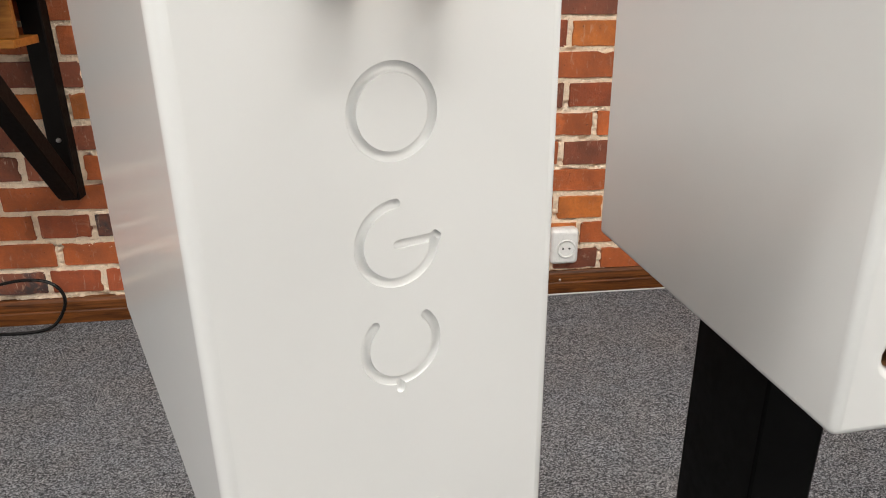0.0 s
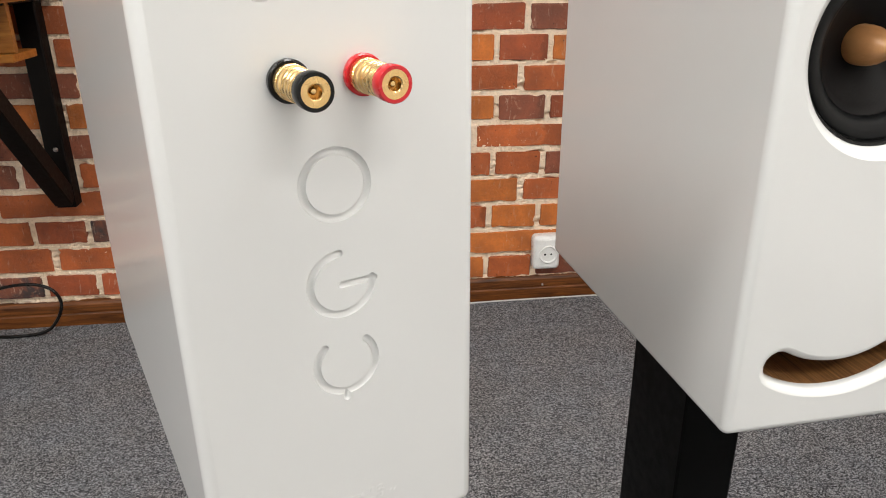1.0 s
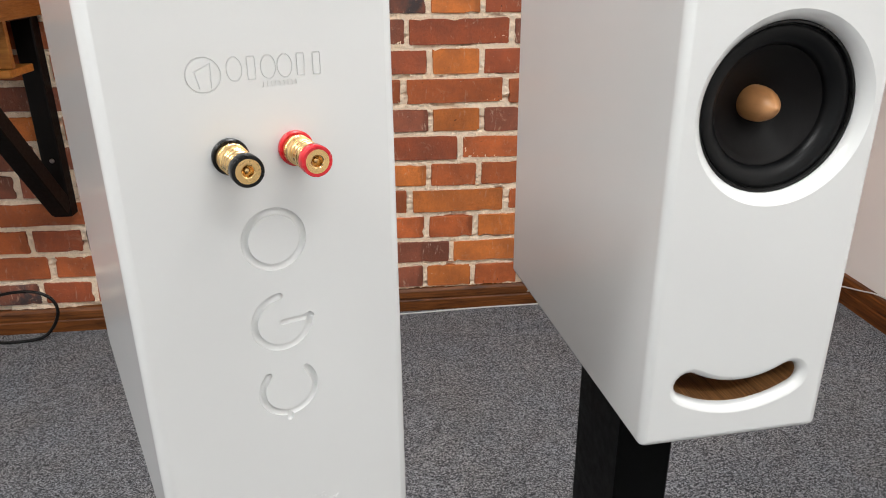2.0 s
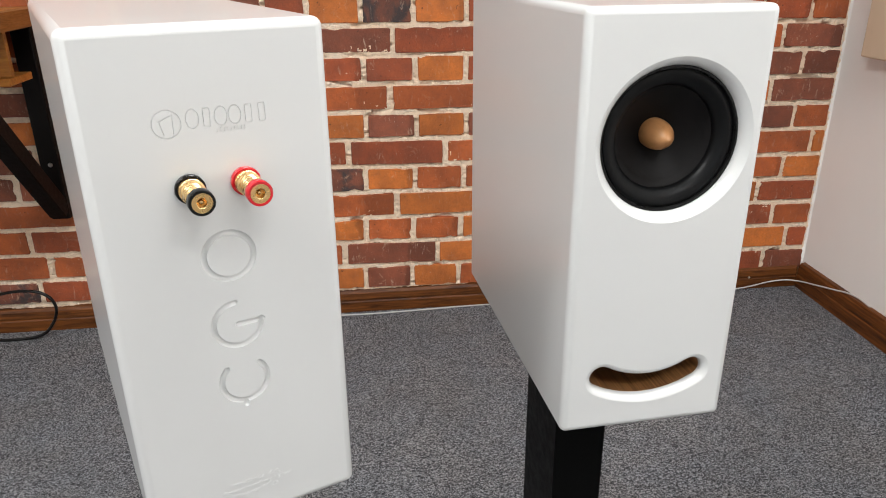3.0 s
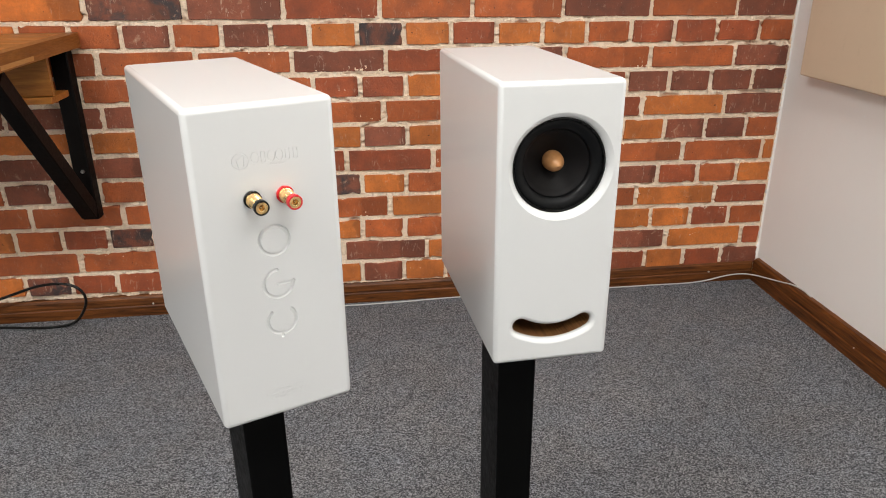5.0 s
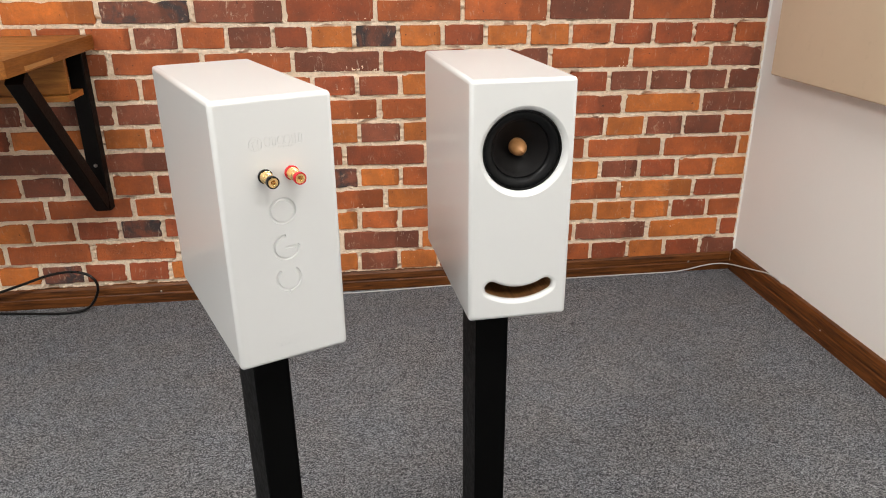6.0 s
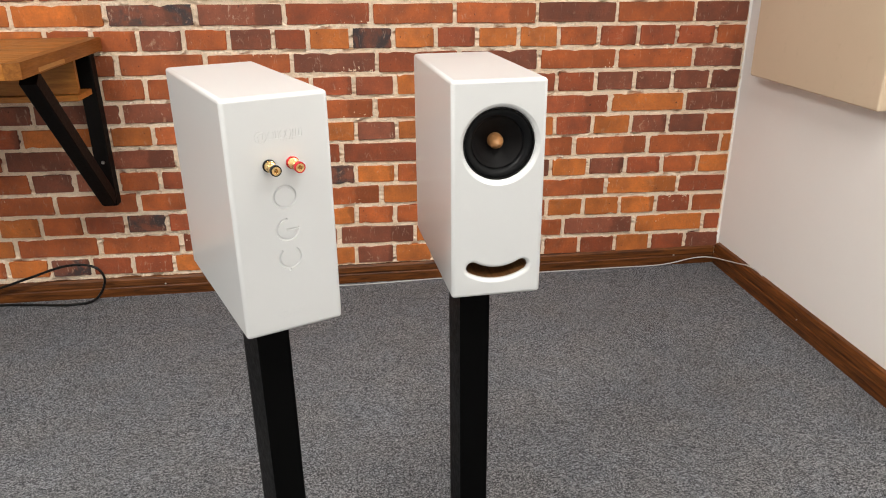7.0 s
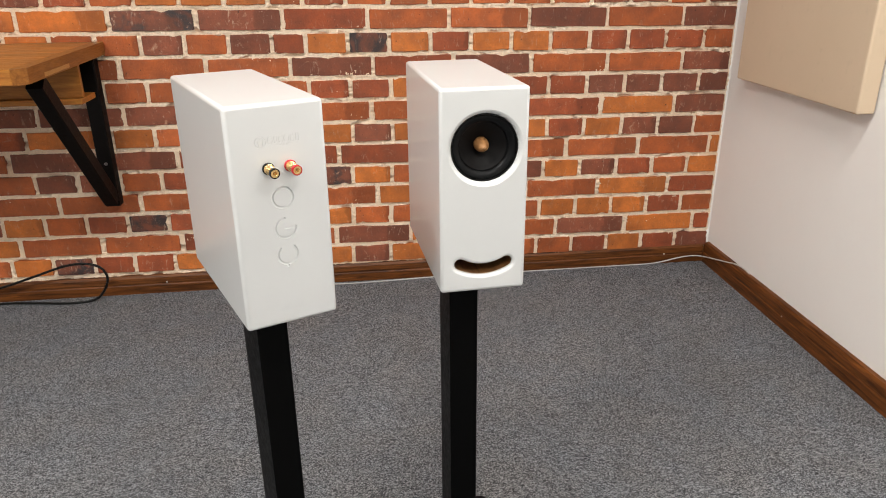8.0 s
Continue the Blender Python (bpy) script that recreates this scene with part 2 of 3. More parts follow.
def loft(loops, closed_ends=True, bm=None):
    """A skin over loops of points, each of the same count."""
    bm = bm or bmesh.new()
    rings = [[bm.verts.new(p) for p in loop] for loop in loops]
    n = len(rings[0])
    for a, b in zip(rings, rings[1:]):
        for i in range(n):
            bm.faces.new((a[i], a[(i + 1) % n], b[(i + 1) % n], b[i]))
    if closed_ends:
        bm.faces.new(list(reversed(rings[0])))
        bm.faces.new(rings[-1])
    return bm


def fixed(bm):
    bmesh.ops.recalc_face_normals(bm, faces=bm.faces)
    return bm


def revolve(profile, n=64, cx=0.0, cz=0.0, closed_ends=True, bm=None):
    """Turns (radius, y) pairs about an axis along y through (cx, cz)."""
    loops = []
    for r, y in profile:
        loops.append([(cx + r * math.cos(2 * math.pi * i / n), y, cz + r * math.sin(2 * math.pi * i / n)) for i in range(n)])
    return loft(loops, closed_ends, bm)


def ring(profile, n=64, cx=0.0, cz=0.0):
    """As revolve, of a closed profile: a ring with no ends."""
    bm = revolve(list(profile) + [profile[0]], n, cx, cz, False)
    bmesh.ops.remove_doubles(bm, verts=bm.verts, dist=1e-6)
    return fixed(bm)


def sweep(points, r, n=8, closed=False, bm=None, round_ends=True):
    """A round tube along points."""
    pts = [Vector(p) for p in points]
    count = len(pts)
    dirs = []
    for i in range(count):
        a = pts[(i - 1) % count] if closed or i else pts[i]
        b = pts[(i + 1) % count] if closed or i < count - 1 else pts[i]
        dirs.append((b - a).normalized())
    side = dirs[0].orthogonal().normalized()
    loops = []

    def circle(c, d, s, rad):
        up = d.cross(s)
        return [c + (s * math.cos(2 * math.pi * j / n) + up * math.sin(2 * math.pi * j / n)) * rad for j in range(n)]

    for i, (c, d) in enumerate(zip(pts, dirs)):
        side = (side - d * side.dot(d)).normalized()
        if i == 0 and not closed and round_ends:
            for a in (80, 50, 25):
                loops.append(circle(c - d * r * math.sin(radians(a)), d, side, r * math.cos(radians(a))))
        loops.append(circle(c, d, side, r))
        if i == count - 1 and not closed and round_ends:
            for a in (25, 50, 80):
                loops.append(circle(c + d * r * math.sin(radians(a)), d, side, r * math.cos(radians(a))))
    if not closed:
        return fixed(loft(loops, True, bm))
    bm = bm or bmesh.new()
    rings = [[bm.verts.new(p) for p in loop] for loop in loops]
    # match the last ring to the first
    best = min(range(n), key=lambda s: sum((rings[-1][(j + s) % n].co - rings[0][j].co).length for j in range(n)))
    for k in range(count):
        a, b = rings[k], rings[(k + 1) % count]
        s = best if k == count - 1 else 0
        for j in range(n):
            bm.faces.new((a[(j + s) % n], a[(j + 1 + s) % n], b[(j + 1) % n], b[j]))
    return fixed(bm)


def smooth_path(points, steps=8):
    """Catmull-Rom through the points."""
    p = [Vector(q) for q in points]
    p = [p[0] * 2 - p[1]] + p + [p[-1] * 2 - p[-2]]
    out = []
    for a, b, c, d in zip(p, p[1:], p[2:], p[3:]):
        for i in range(steps):
            t = i / steps
            out.append(0.5 * (2 * b + (c - a) * t + (2 * a - 5 * b + 4 * c - d) * t * t + (3 * b - a - 3 * c + d) * t ** 3))
    out.append(p[-2])
    return out


def arc(cx, cz, r, a0, a1, y, n=40):
    return [(cx + r * math.cos(radians(a0 + (a1 - a0) * i / n)), y, cz + r * math.sin(radians(a0 + (a1 - a0) * i / n))) for i in range(n + 1)]


def extrude(outline, a, b, axis="z"):
    """A prism over a flat outline of pairs, from a to b along the axis."""
    place = {"z": lambda p, q, h: (p, q, h), "x": lambda p, q, h: (h, p, q), "y": lambda p, q, h: (p, h, q)}[axis]
    return fixed(loft([[place(p, q, a) for p, q in outline], [place(p, q, b) for p, q in outline]]))


# ---- structure ----
floor = part("floor", box(X0 - 0.2, X1 + 0.2, Y0 - 0.2, Y1 + 0.3, -0.12, 0), CARPET)
tagged(floor, "mottled grey loop-pile carpet covering the whole floor", "floor", "", "structure")
ceiling = part("ceiling", box(X0 - 0.2, X1 + 0.2, Y0 - 0.2, Y1 + 0.3, HIGH, HIGH + 0.15), CEILING_PAINT)
tagged(ceiling, "plain grey painted ceiling", "ceiling", "", "structure")
east = part("wall_east", box(X1, X1 + 0.2, Y0 - 0.2, Y1 + 0.012, 0, HIGH), WALL_PAINT)
tagged(east, "smooth off-white painted plaster wall with small marks", "wall", "", "structure")
west = part("wall_west", box(X0 - 0.2, X0, Y0 - 0.2, Y1 + 0.012, 0, HIGH), FAR_PAINT)
tagged(west, "plain pale painted wall", "wall", "", "structure")
# unseen end wall; its opening is invented to let fill light in
WX0, WX1, WZ0, WZ1 = -1.8, 0.6, 0.85, 2.25
south = thing("wall_south", Matrix(), "plain pale unseen wall with an added opening for fill light", "wall", "", "structure")
for x0, x1, z0, z1 in ((X0, WX0, 0, HIGH), (WX1, X1, 0, HIGH), (WX0, WX1, 0, WZ0), (WX0, WX1, WZ1, HIGH)):
    part("wall_panel", box(x0, x1, Y0 - 0.2, Y0, z0, z1), FAR_PAINT, south)
# added glowing sheet behind that opening
backdrop = part("backdrop", box(WX0 - 1, WX1 + 1, Y0 - 0.9, Y0 - 0.88, 0, 3), FILL_GLOW)
tagged(backdrop, "added pale glowing sheet behind the wall opening, out of view", "backdrop", "", "structure")

for lx, ly, power in LAMPS:
    lamp = thing("ceiling_light", pose(lx, ly, HIGH), "long white ceiling light panel, switched on", "ceiling light", "ceiling lights")
    bm = box(-0.62, 0.62, -0.17, 0.17, -0.022, -0.002, 0.003)
    part("frame", bm, WHITE_PLASTIC, lamp)
    part("diffuser", box(-0.58, 0.58, -0.14, 0.14, -0.026, -0.0225), DIFFUSER, lamp)

# the brick wall's mortar bed, uneven
MORTAR_Y = Y1 - 0.0038
nx, nz = 1150, 440
gx, gz = np.linspace(-1.55, X1, nx), np.linspace(0.02, 1.24, nz)
verts = []
for z in gz:
    for x in gx:
        d = noise.noise((x * 7, 0.3, z * 7)) * 0.0020 + noise.noise((x * 31, 4.3, z * 31)) * 0.0018
        d += noise.noise((x * 80, 9.1, z * 80)) * 0.0026 + noise.noise((x * 170, 2.1, z * 170)) * 0.0044
        # raked-out hollows in the joints
        d += max(0.0, noise.noise((x * 24, 6.6, z * 60)) - 0.28) * 0.034
        verts.append((x, MORTAR_Y + min(max(d, -0.0040), 0.014), z))
faces = [(j * nx + i, j * nx + i + 1, (j + 1) * nx + i + 1, (j + 1) * nx + i) for j in range(nz - 1) for i in range(nx - 1)]
me = bpy.data.meshes.new("mortar_bed")
me.from_pydata(verts, [], faces)
me.materials.append(MORTAR)
me.polygons.foreach_set("use_smooth", [True] * len(me.polygons))
north = thing("wall_north", Matrix(), "old exposed brick wall in orange, red and brown with rough lime mortar", "wall", "", "structure")
new("mortar", me).parent = north
part("wall_core", box(X0 - 0.2, X1 + 0.2, Y1 + 0.022, Y1 + 0.3, 0, HIGH), MORTAR, north)


part("upper_wall", box(X0, X1, Y1 - 0.012, Y1 + 0.02, 1.51, HIGH), CEILING_PAINT, north, "plain painted plaster above the bricks")

# wall paint and plaster run over the bricks in the corner
rows_z = 150
strip = bmesh.new()
lines = []
for i in range(rows_z):
    z = 0.07 + (1.25 - 0.07) * i / (rows_z - 1)
    wide_here = 0.004 + 0.006 * max(0.0, noise.noise((0.5, 3.0, z * 9)) + 0.15) + 0.007 * max(0.0, noise.noise((7.5, 1.0, z * 30)))
    wide_here += 0.020 * math.exp(-((z - 0.112) / 0.022) ** 2) * (0.75 + 0.5 * noise.noise((2.5, 8.0, z * 90)))
    lines.append([strip.verts.new((X1 - wide_here, Y1 + 0.002, z)), strip.verts.new((X1 - wide_here * 0.75, Y1 - 0.0045 + 0.002 * noise.noise((1.0, 2.0, z * 40)), z)),
                  strip.verts.new((X1 - wide_here * 0.4, Y1 - 0.007, z)), strip.verts.new((X1, Y1 - 0.010, z)), strip.verts.new((X1, Y1 + 0.002, z))])
for a, b in zip(lines, lines[1:]):
    for i in range(5):
        strip.faces.new((a[i], a[(i + 1) % 5], b[(i + 1) % 5], b[i]))
strip.faces.new(lines[0])
strip.faces.new(list(reversed(lines[-1])))
corner = part("trim", fixed(strip), WALL_PAINT)
soften(corner, 60)
tagged(corner, "ragged strip of white plaster in the corner", "plaster", "", "structure")


# skirting with a stepped moulding
def skirting(x0, x1, m, name, material, label, k=1.0):
    prof = [(0, 0), (-0.022, 0), (-0.022, 0.034), (-0.0195, 0.038), (-0.0195, 0.041), (-0.021, 0.044), (-0.019, 0.064), (-0.013, 0.072), (0, 0.074)]
    bm = extrude([(p, q * k) for p, q in prof], x0, x1, "x")
    ob = part(name, bm, material)
    ob.matrix_world = m
    return tagged(ob, label, "skirting board", "", "structure")


skirting(X0, X1 - 0.02, pose(0, Y1 + 0.002, 0), "baseboard_north", SKIRT, "varnished dark pine skirting board below the bricks")
skirting(-2.0, 3.0, pose(X1, 0, 0, 0, 0, -90), "baseboard_east", SKIRT, "varnished dark pine skirting board along the white wall", 1.18)


def screw_head(m):
    bm = revolve([(0.0001, -0.0022), (0.0022, -0.002), (0.0036, -0.0008), (0.0036, 0.001)], 12)
    ob = part("screw_head", fixed(bm), SCREW)
    soften(ob)
    ob.matrix_world = m
    return tagged(ob, "small bare screw head in the skirting board", "screw", "skirting screws")


for sx, sz in ((-0.585, 0.044), (0.62, 0.046), (1.44, 0.041)):
    screw_head(pose(sx, Y1 - 0.0195, sz))
for sy, sz in ((1.40, 0.042), (0.55, 0.04)):
    screw_head(pose(X1 - 0.0195, sy, sz, 0, 0, -90))

# ---- loudspeakers ----
W, D, H = 0.1377, 0.3211, 0.3240
DRIVER = (0.0022, 0.2324)


def slot_outline(h, n=14):
    """The smile-shaped port's outline at half-height h."""
    cx, cz, rad, half = 0.0012, 0.0360 + 0.0752, 0.0752, 30.3
    up = [(cx + (rad - h) * math.sin(radians(a)), cz - (rad - h) * math.cos(radians(a))) for a in np.linspace(half, -half, n)]
    low = [(cx + (rad + h) * math.sin(radians(a)), cz - (rad + h) * math.cos(radians(a))) for a in np.linspace(-half, half, n)]
    ends = []
    for s in (-1, 1):
        ex, ez = cx + s * rad * math.sin(radians(half)), cz - rad * math.cos(radians(half))
        cap = []
        for i in range(1, 8):
            a = radians(180 * i / 8)
            # from the upper edge round the tip to the lower edge
            ux, uz = -s * math.sin(radians(half)), math.cos(radians(half))
            tx, tz = s * math.cos(radians(half)), math.sin(radians(half))
            cap.append((ex + h * (ux * math.cos(a) + tx * math.sin(a)), ez + h * (uz * math.cos(a) + tz * math.sin(a))))
        ends.append(cap)
    return up + ends[0] + low + list(reversed(ends[1]))


def cut(ob, cutters):
    """Subtracts the cutter meshes from ob's mesh."""
    gone = []
    for bm in cutters:
        me2 = bpy.data.meshes.new("cutter")
        fixed(bm).to_mesh(me2)
        bm.free()
        c = new("cutter", me2)
        mod = ob.modifiers.new("cut", "BOOLEAN")
        mod.operation, mod.object, mod.solver = "DIFFERENCE", c, "EXACT"
        gone.append(c)
    bpy.context.view_layer.update()
    done = bpy.data.meshes.new_from_object(ob.evaluated_get(bpy.context.evaluated_depsgraph_get()))
    ob.modifiers.clear()
    ob.data = done
    for c in gone:
        old = c.data
        bpy.data.objects.remove(c)
        bpy.data.meshes.remove(old)


def bar_frame(cx, cz, w, h, y, r, bm):
    pts = []
    for px, pz in ((-1, -1), (1, -1), (1, 1), (-1, 1)):
        for k in range(4):
            qx, qz = (px, pz)
            nxt = {(-1, -1): (1, -1), (1, -1): (1, 1), (1, 1): (-1, 1), (-1, 1): (-1, -1)}[(px, pz)]
            f = (0.08 + 0.84 * k / 3)
            pts.append((cx + w / 2 * (qx + (nxt[0] - qx) * f), y, cz + h / 2 * (qz + (nxt[1] - qz) * f)))
    return sweep(pts, r, 6, True, bm)


def lettering(text, x, z, wide, y, parent):
    """One line of fine relief letters on a face that looks along +y."""
    curve = bpy.data.curves.new("lettering", "FONT")
    curve.body, curve.size, curve.extrude, curve.resolution_u = text, 0.0052, 0.00025, 3
    ob = new("lettering", curve)
    bpy.context.view_layer.update()
    me = bpy.data.meshes.new_from_object(ob.evaluated_get(bpy.context.evaluated_depsgraph_get()))
    bpy.data.objects.remove(ob)
    bpy.data.curves.remove(curve)
    bm = bmesh.new()
    bm.from_mesh(me)
    bpy.data.meshes.remove(me)
    k = wide / max(v.co.x for v in bm.verts)
    for v in bm.verts:
        v.co = (x - v.co.x * k, y - v.co.z, z + v.co.y * 0.8)
    part("lettering", fixed(bm), LACQUER, parent, "fine white relief lettering")


def make_speaker():
    sp = thing("loudspeaker", Matrix(), "", "loudspeaker", "pair of loudspeakers")
    bm = box(-W / 2, W / 2, -D / 2, D / 2, 0, H, 0.0055, 5)
    body = part("body", bm, LACQUER, sp)
    front, back = -D / 2, D / 2
    dx, dz = DRIVER
    # driver opening and port, with rounded rims
    rim = [(0.0598, front - 0.004), (0.0595, front - 0.0004)]
    rim += [(0.0526 + 0.0064 * (0.55 * (1 - math.sin(radians(a))) + 0.45 * (1 - a / 90)), front + 0.0068 * (0.55 * (1 - math.cos(radians(a))) + 0.45 * a / 90)) for a in (4, 12, 25, 40, 55, 70, 90)]
    rim += [(0.0526, front + 0.06)]
    first = revolve(rim, 96, dx, dz)
    stations = [(0.0160, front - 0.004), (0.0156, front - 0.0003)]
    stations += [(0.0092 + 0.0062 * (1 - math.sin(radians(a))), front + 0.006 * (1 - math.cos(radians(a)))) for a in (15, 30, 50, 70, 90)]
    stations += [(0.0092, front + 0.0075), (0.0122, front + 0.0076), (0.0122, front + 0.11)]
    loft([[(x, y, z) for x, z in slot_outline(h)] for h, y in stations], True, first)
    # large round grooves on the back
    g, gr = 0.0144, 0.0019
    deep = back - 0.0001
    ox = -0.0003
    sweep(arc(ox, 0.1930, g, 0, 360, deep, 64)[:-1], gr, 10, True, first)
    sweep(arc(ox, 0.1481, g, 88, -182, deep, 48), gr, 10, False, first)
    sweep(arc(ox, 0.1084, g * 0.99, 45, -225, deep, 48), gr, 10, False, first)
    # emblem, and thin loops and bars in place of the maker's mark
    thin = back - 0.0001
    ex, ez = 0.0233, 0.2732
    sweep(arc(ex, ez, 0.0075, 0, 360, thin, 40)[:-1], 0.00045, 6, True, first)
    for i in range(6):
        mx = 0.0098 - i * 0.0076
        if i in (0, 2, 3):
            sweep([(mx + 0.0034 * math.cos(radians(a)), thin, 0.2748 + 0.0052 * math.sin(radians(a))) for a in range(0, 360, 15)], 0.0004, 6, True, first)
        else:
            bar_frame(mx, 0.2748, 0.0036, 0.0100, thin, 0.0004, first)
    for i in range(9):
        box(-0.0017 - i * 0.0019 - 0.0012, -0.0017 - i * 0.0019, back - 0.0004, back + 0.001, 0.2660, 0.2684, 0, 2, first)
    second = sweep([(ox - 0.0154, deep, 0.1478), (ox + 0.000, deep, 0.1478)], gr * 0.9, 10)
    sweep([(ox + 0.0006, deep, 0.0940), (ox + 0.0008, deep, 0.0905)], gr * 0.95, 10, False, second)
    sweep([(ex + 0.0020, thin, ez - 0.0055), (ex + 0.0036, thin, ez + 0.0018)], 0.0004, 6, False, second)
    sweep([(ex - 0.0034, thin, ez + 0.0046), (ex - 0.0030, thin, ez - 0.0055)], 0.0004, 6, False, second)
    third = sweep([(ex + 0.0037, thin, ez + 0.0018), (ex - 0.0035, thin, ez + 0.0047)], 0.0004, 6)
    cut(body, [first, second, third])
    for p in body.data.polygons:
        p.use_smooth = True
    body.data.set_sharp_from_angle(angle=radians(40))
    for p in body.data.polygons:
        n = p.normal
        if max(abs(n.x), abs(n.y), abs(n.z)) > 0.99995:
            p.use_smooth = False
    for text, x, z, wide in (("Impedance  8 \u03a9", 0.0178, 0.0306, 0.0332), ("Power handling 15 W", 0.0236, 0.0258, 0.0462), ("Efficiency 91 dB", 0.0185, 0.0214, 0.0322)):
        lettering(text, x, z, wide, back, body)
    # port lining
    loops = [[(x, front + 0.0078, z) for x, z in slot_outline(0.0119)]]
    loops += [[(x, front + 0.0078, z) for x, z in slot_outline(0.0093)], [(x, front + 0.10, z) for x, z in slot_outline(0.0093)]]
    loops += [[(x, front + 0.10, z) for x, z in slot_outline(0.0002)], [(x, front + 0.104, z) for x, z in slot_outline(0.0002)], [(x, front + 0.104, z) for x, z in slot_outline(0.0119)]]
    bm = loft(loops + [loops[0]], False)
    bmesh.ops.remove_doubles(bm, verts=bm.verts, dist=1e-6)
    soften(part("port_lining", fixed(bm), PLY, sp, "laminated bamboo port lining"))
    # driver
    def ringed(pairs, n=96):
        return ring([(r, front + y) for r, y in pairs], n, dx, dz)

    drv = ringed([(0.0525, 0.0092), (0.0519, 0.0086), (0.0507, 0.0086), (0.0500, 0.0100), (0.0498, 0.040), (0.0525, 0.040)])
    drv = soften(part("driver", drv, BLACK_PLASTIC, sp, "full-range driver with a black chassis"))
    roll = [(0.0500, 0.0112)]
    for a in range(0, 181, 12):
        t = a / 180
        roll.append((0.0494 - 0.0122 * (1 - math.cos(radians(a))) / 2, 0.0112 + 0.0076 * t - 0.0040 * math.sin(radians(a))))
    roll += [(0.0362, 0.0190), (0.0362, 0.0206), (0.0500, 0.0135)]
    soften(part("surround", ringed(roll), RUBBER, drv, "black rubber surround"))
    bowl = [(0.0371, 0.0186), (0.0364, 0.0188)]
    bowl += [(0.0364 + (0.0112 - 0.0364) * t, 0.0188 + 0.0165 * t ** 0.85) for t in (0.15, 0.3, 0.45, 0.6, 0.75, 0.9, 1.0)]
    bowl += [(0.0112, 0.039), (0.0371, 0.022)]
    soften(part("cone", ringed(bowl), CONE, drv, "black woven cone"))
    nose = [(0.0108, 0.0385), (0.0114, 0.0340), (0.0113, 0.0290), (0.0107, 0.0248), (0.0095, 0.0208), (0.0077, 0.0170), (0.0055, 0.0138), (0.0032, 0.0112), (0.0013, 0.0096), (0.0001, 0.0091)]
    soften(part("phase_plug", fixed(revolve([(r, front + y) for r, y in nose], 40, dx, dz)), PLUG_WOOD, drv, "turned pale wooden phase plug"), 60)
    # terminals
    for u, tint, mat in ((0.0528, "black", BLACK_PLASTIC), (0.0835, "red", RED_PLASTIC)):
        bx, bz = W / 2 - u, 0.2369
        post = ring([(0.0030, 0), (0.0080, 0), (0.0084, 0.001), (0.0084, 0.0030), (0.0078, 0.0036), (0.0030, 0.0036)], 40, bx, bz)
        bmesh.ops.translate(post, verts=post.verts, vec=(0, back, 0))
        post = soften(part("binding_post", post, mat, sp, tint + " collared gold binding post"))
        # knurled nut
        bm, n = bmesh.new(), 90
        loops = []
        for r, y in ((0.0030, 0.0036), (0.0062, 0.0036), (0.0071, 0.0041), (0.0071, 0.0064), (0.0065, 0.0070), (0.0058, 0.0070), (0.0058, 0.0082), (0.0030, 0.0082)):
            loops.append([(bx + (r - (0.00022 if i % 2 and r > 0.0068 else 0)) * math.cos(2 * math.pi * i / n), back + y, bz + (r - (0.00022 if i % 2 and r > 0.0068 else 0)) * math.sin(2 * math.pi * i / n)) for i in range(n)])
        part("knurled_nut", fixed(loft(loops)), GOLD, post)
        # ribbed barrel
        prof = [(0.0040, 0.0082), (0.0065, 0.0082), (0.0069, 0.0086), (0.0069, 0.0104)]
        for i in range(4):
            y = 0.0108 + i * 0.0034
            prof += [(0.0059, y), (0.0065, y + 0.0007), (0.0066, y + 0.0015), (0.0065, y + 0.0023), (0.0059, y + 0.0029)]
        prof += [(0.0060, 0.0285), (0.0057, 0.0285), (0.0057, 0.0155), (0.0040, 0.0155)]
        soften(part("barrel", fixed(revolve([(r, back + y) for r, y in prof], 40, bx, bz)), GOLD, post, "ribbed gold barrel"))
        cap = [(0.0061, 0.0246), (0.0068, 0.0247), (0.0071, 0.0253), (0.0071, 0.0300), (0.0068, 0.0305), (0.0055, 0.0305), (0.0055, 0.0290), (0.0061, 0.0290)]
        soften(part("cap_ring", ring([(r, back + y) for r, y in cap], 40, bx, bz), mat, post))
        end = [(0.0056, 0.0286), (0.0055, 0.0303), (0.0031, 0.0303), (0.0026, 0.0299), (0.0026, 0.0235), (0.0056, 0.0235)]
        soften(part("socket", ring([(r, back + y) for r, y in end], 40, bx, bz), GOLD, post, "gold plug socket"))
        pin = [(0.0026, 0.0225), (0.0026, 0.0242), (0.0014, 0.0244), (0.0013, 0.0276), (0.0009, 0.0282), (0.0001, 0.0283)]
        soften(part("pin", fixed(revolve([(r, back + y) for r, y in pin], 16, bx, bz)), GOLD, post))
    return sp


def make_stand():
    st = thing("speaker_stand", Matrix(), "black powder-coated steel loudspeaker stand with a rectangular column", "speaker stand", "pair of speaker stands")
    part("column", box(-0.0255, 0.0255, -0.047, 0.047, 0.0125, 0.7095, 0.002, 2), BLACK_STEEL, st)
    pts = []
    for cx, cy, a0 in ((0.085, 0.15, 0), (-0.085, 0.15, 90), (-0.085, -0.15, 180), (0.085, -0.15, 270)):
        pts += [(cx + 0.02 * math.cos(radians(a0 + 15 * i)), cy + 0.02 * math.sin(radians(a0 + 15 * i))) for i in range(7)]
    part("base_plate", extrude(pts, 0.0, 0.012), BLACK_STEEL, st)
    return st


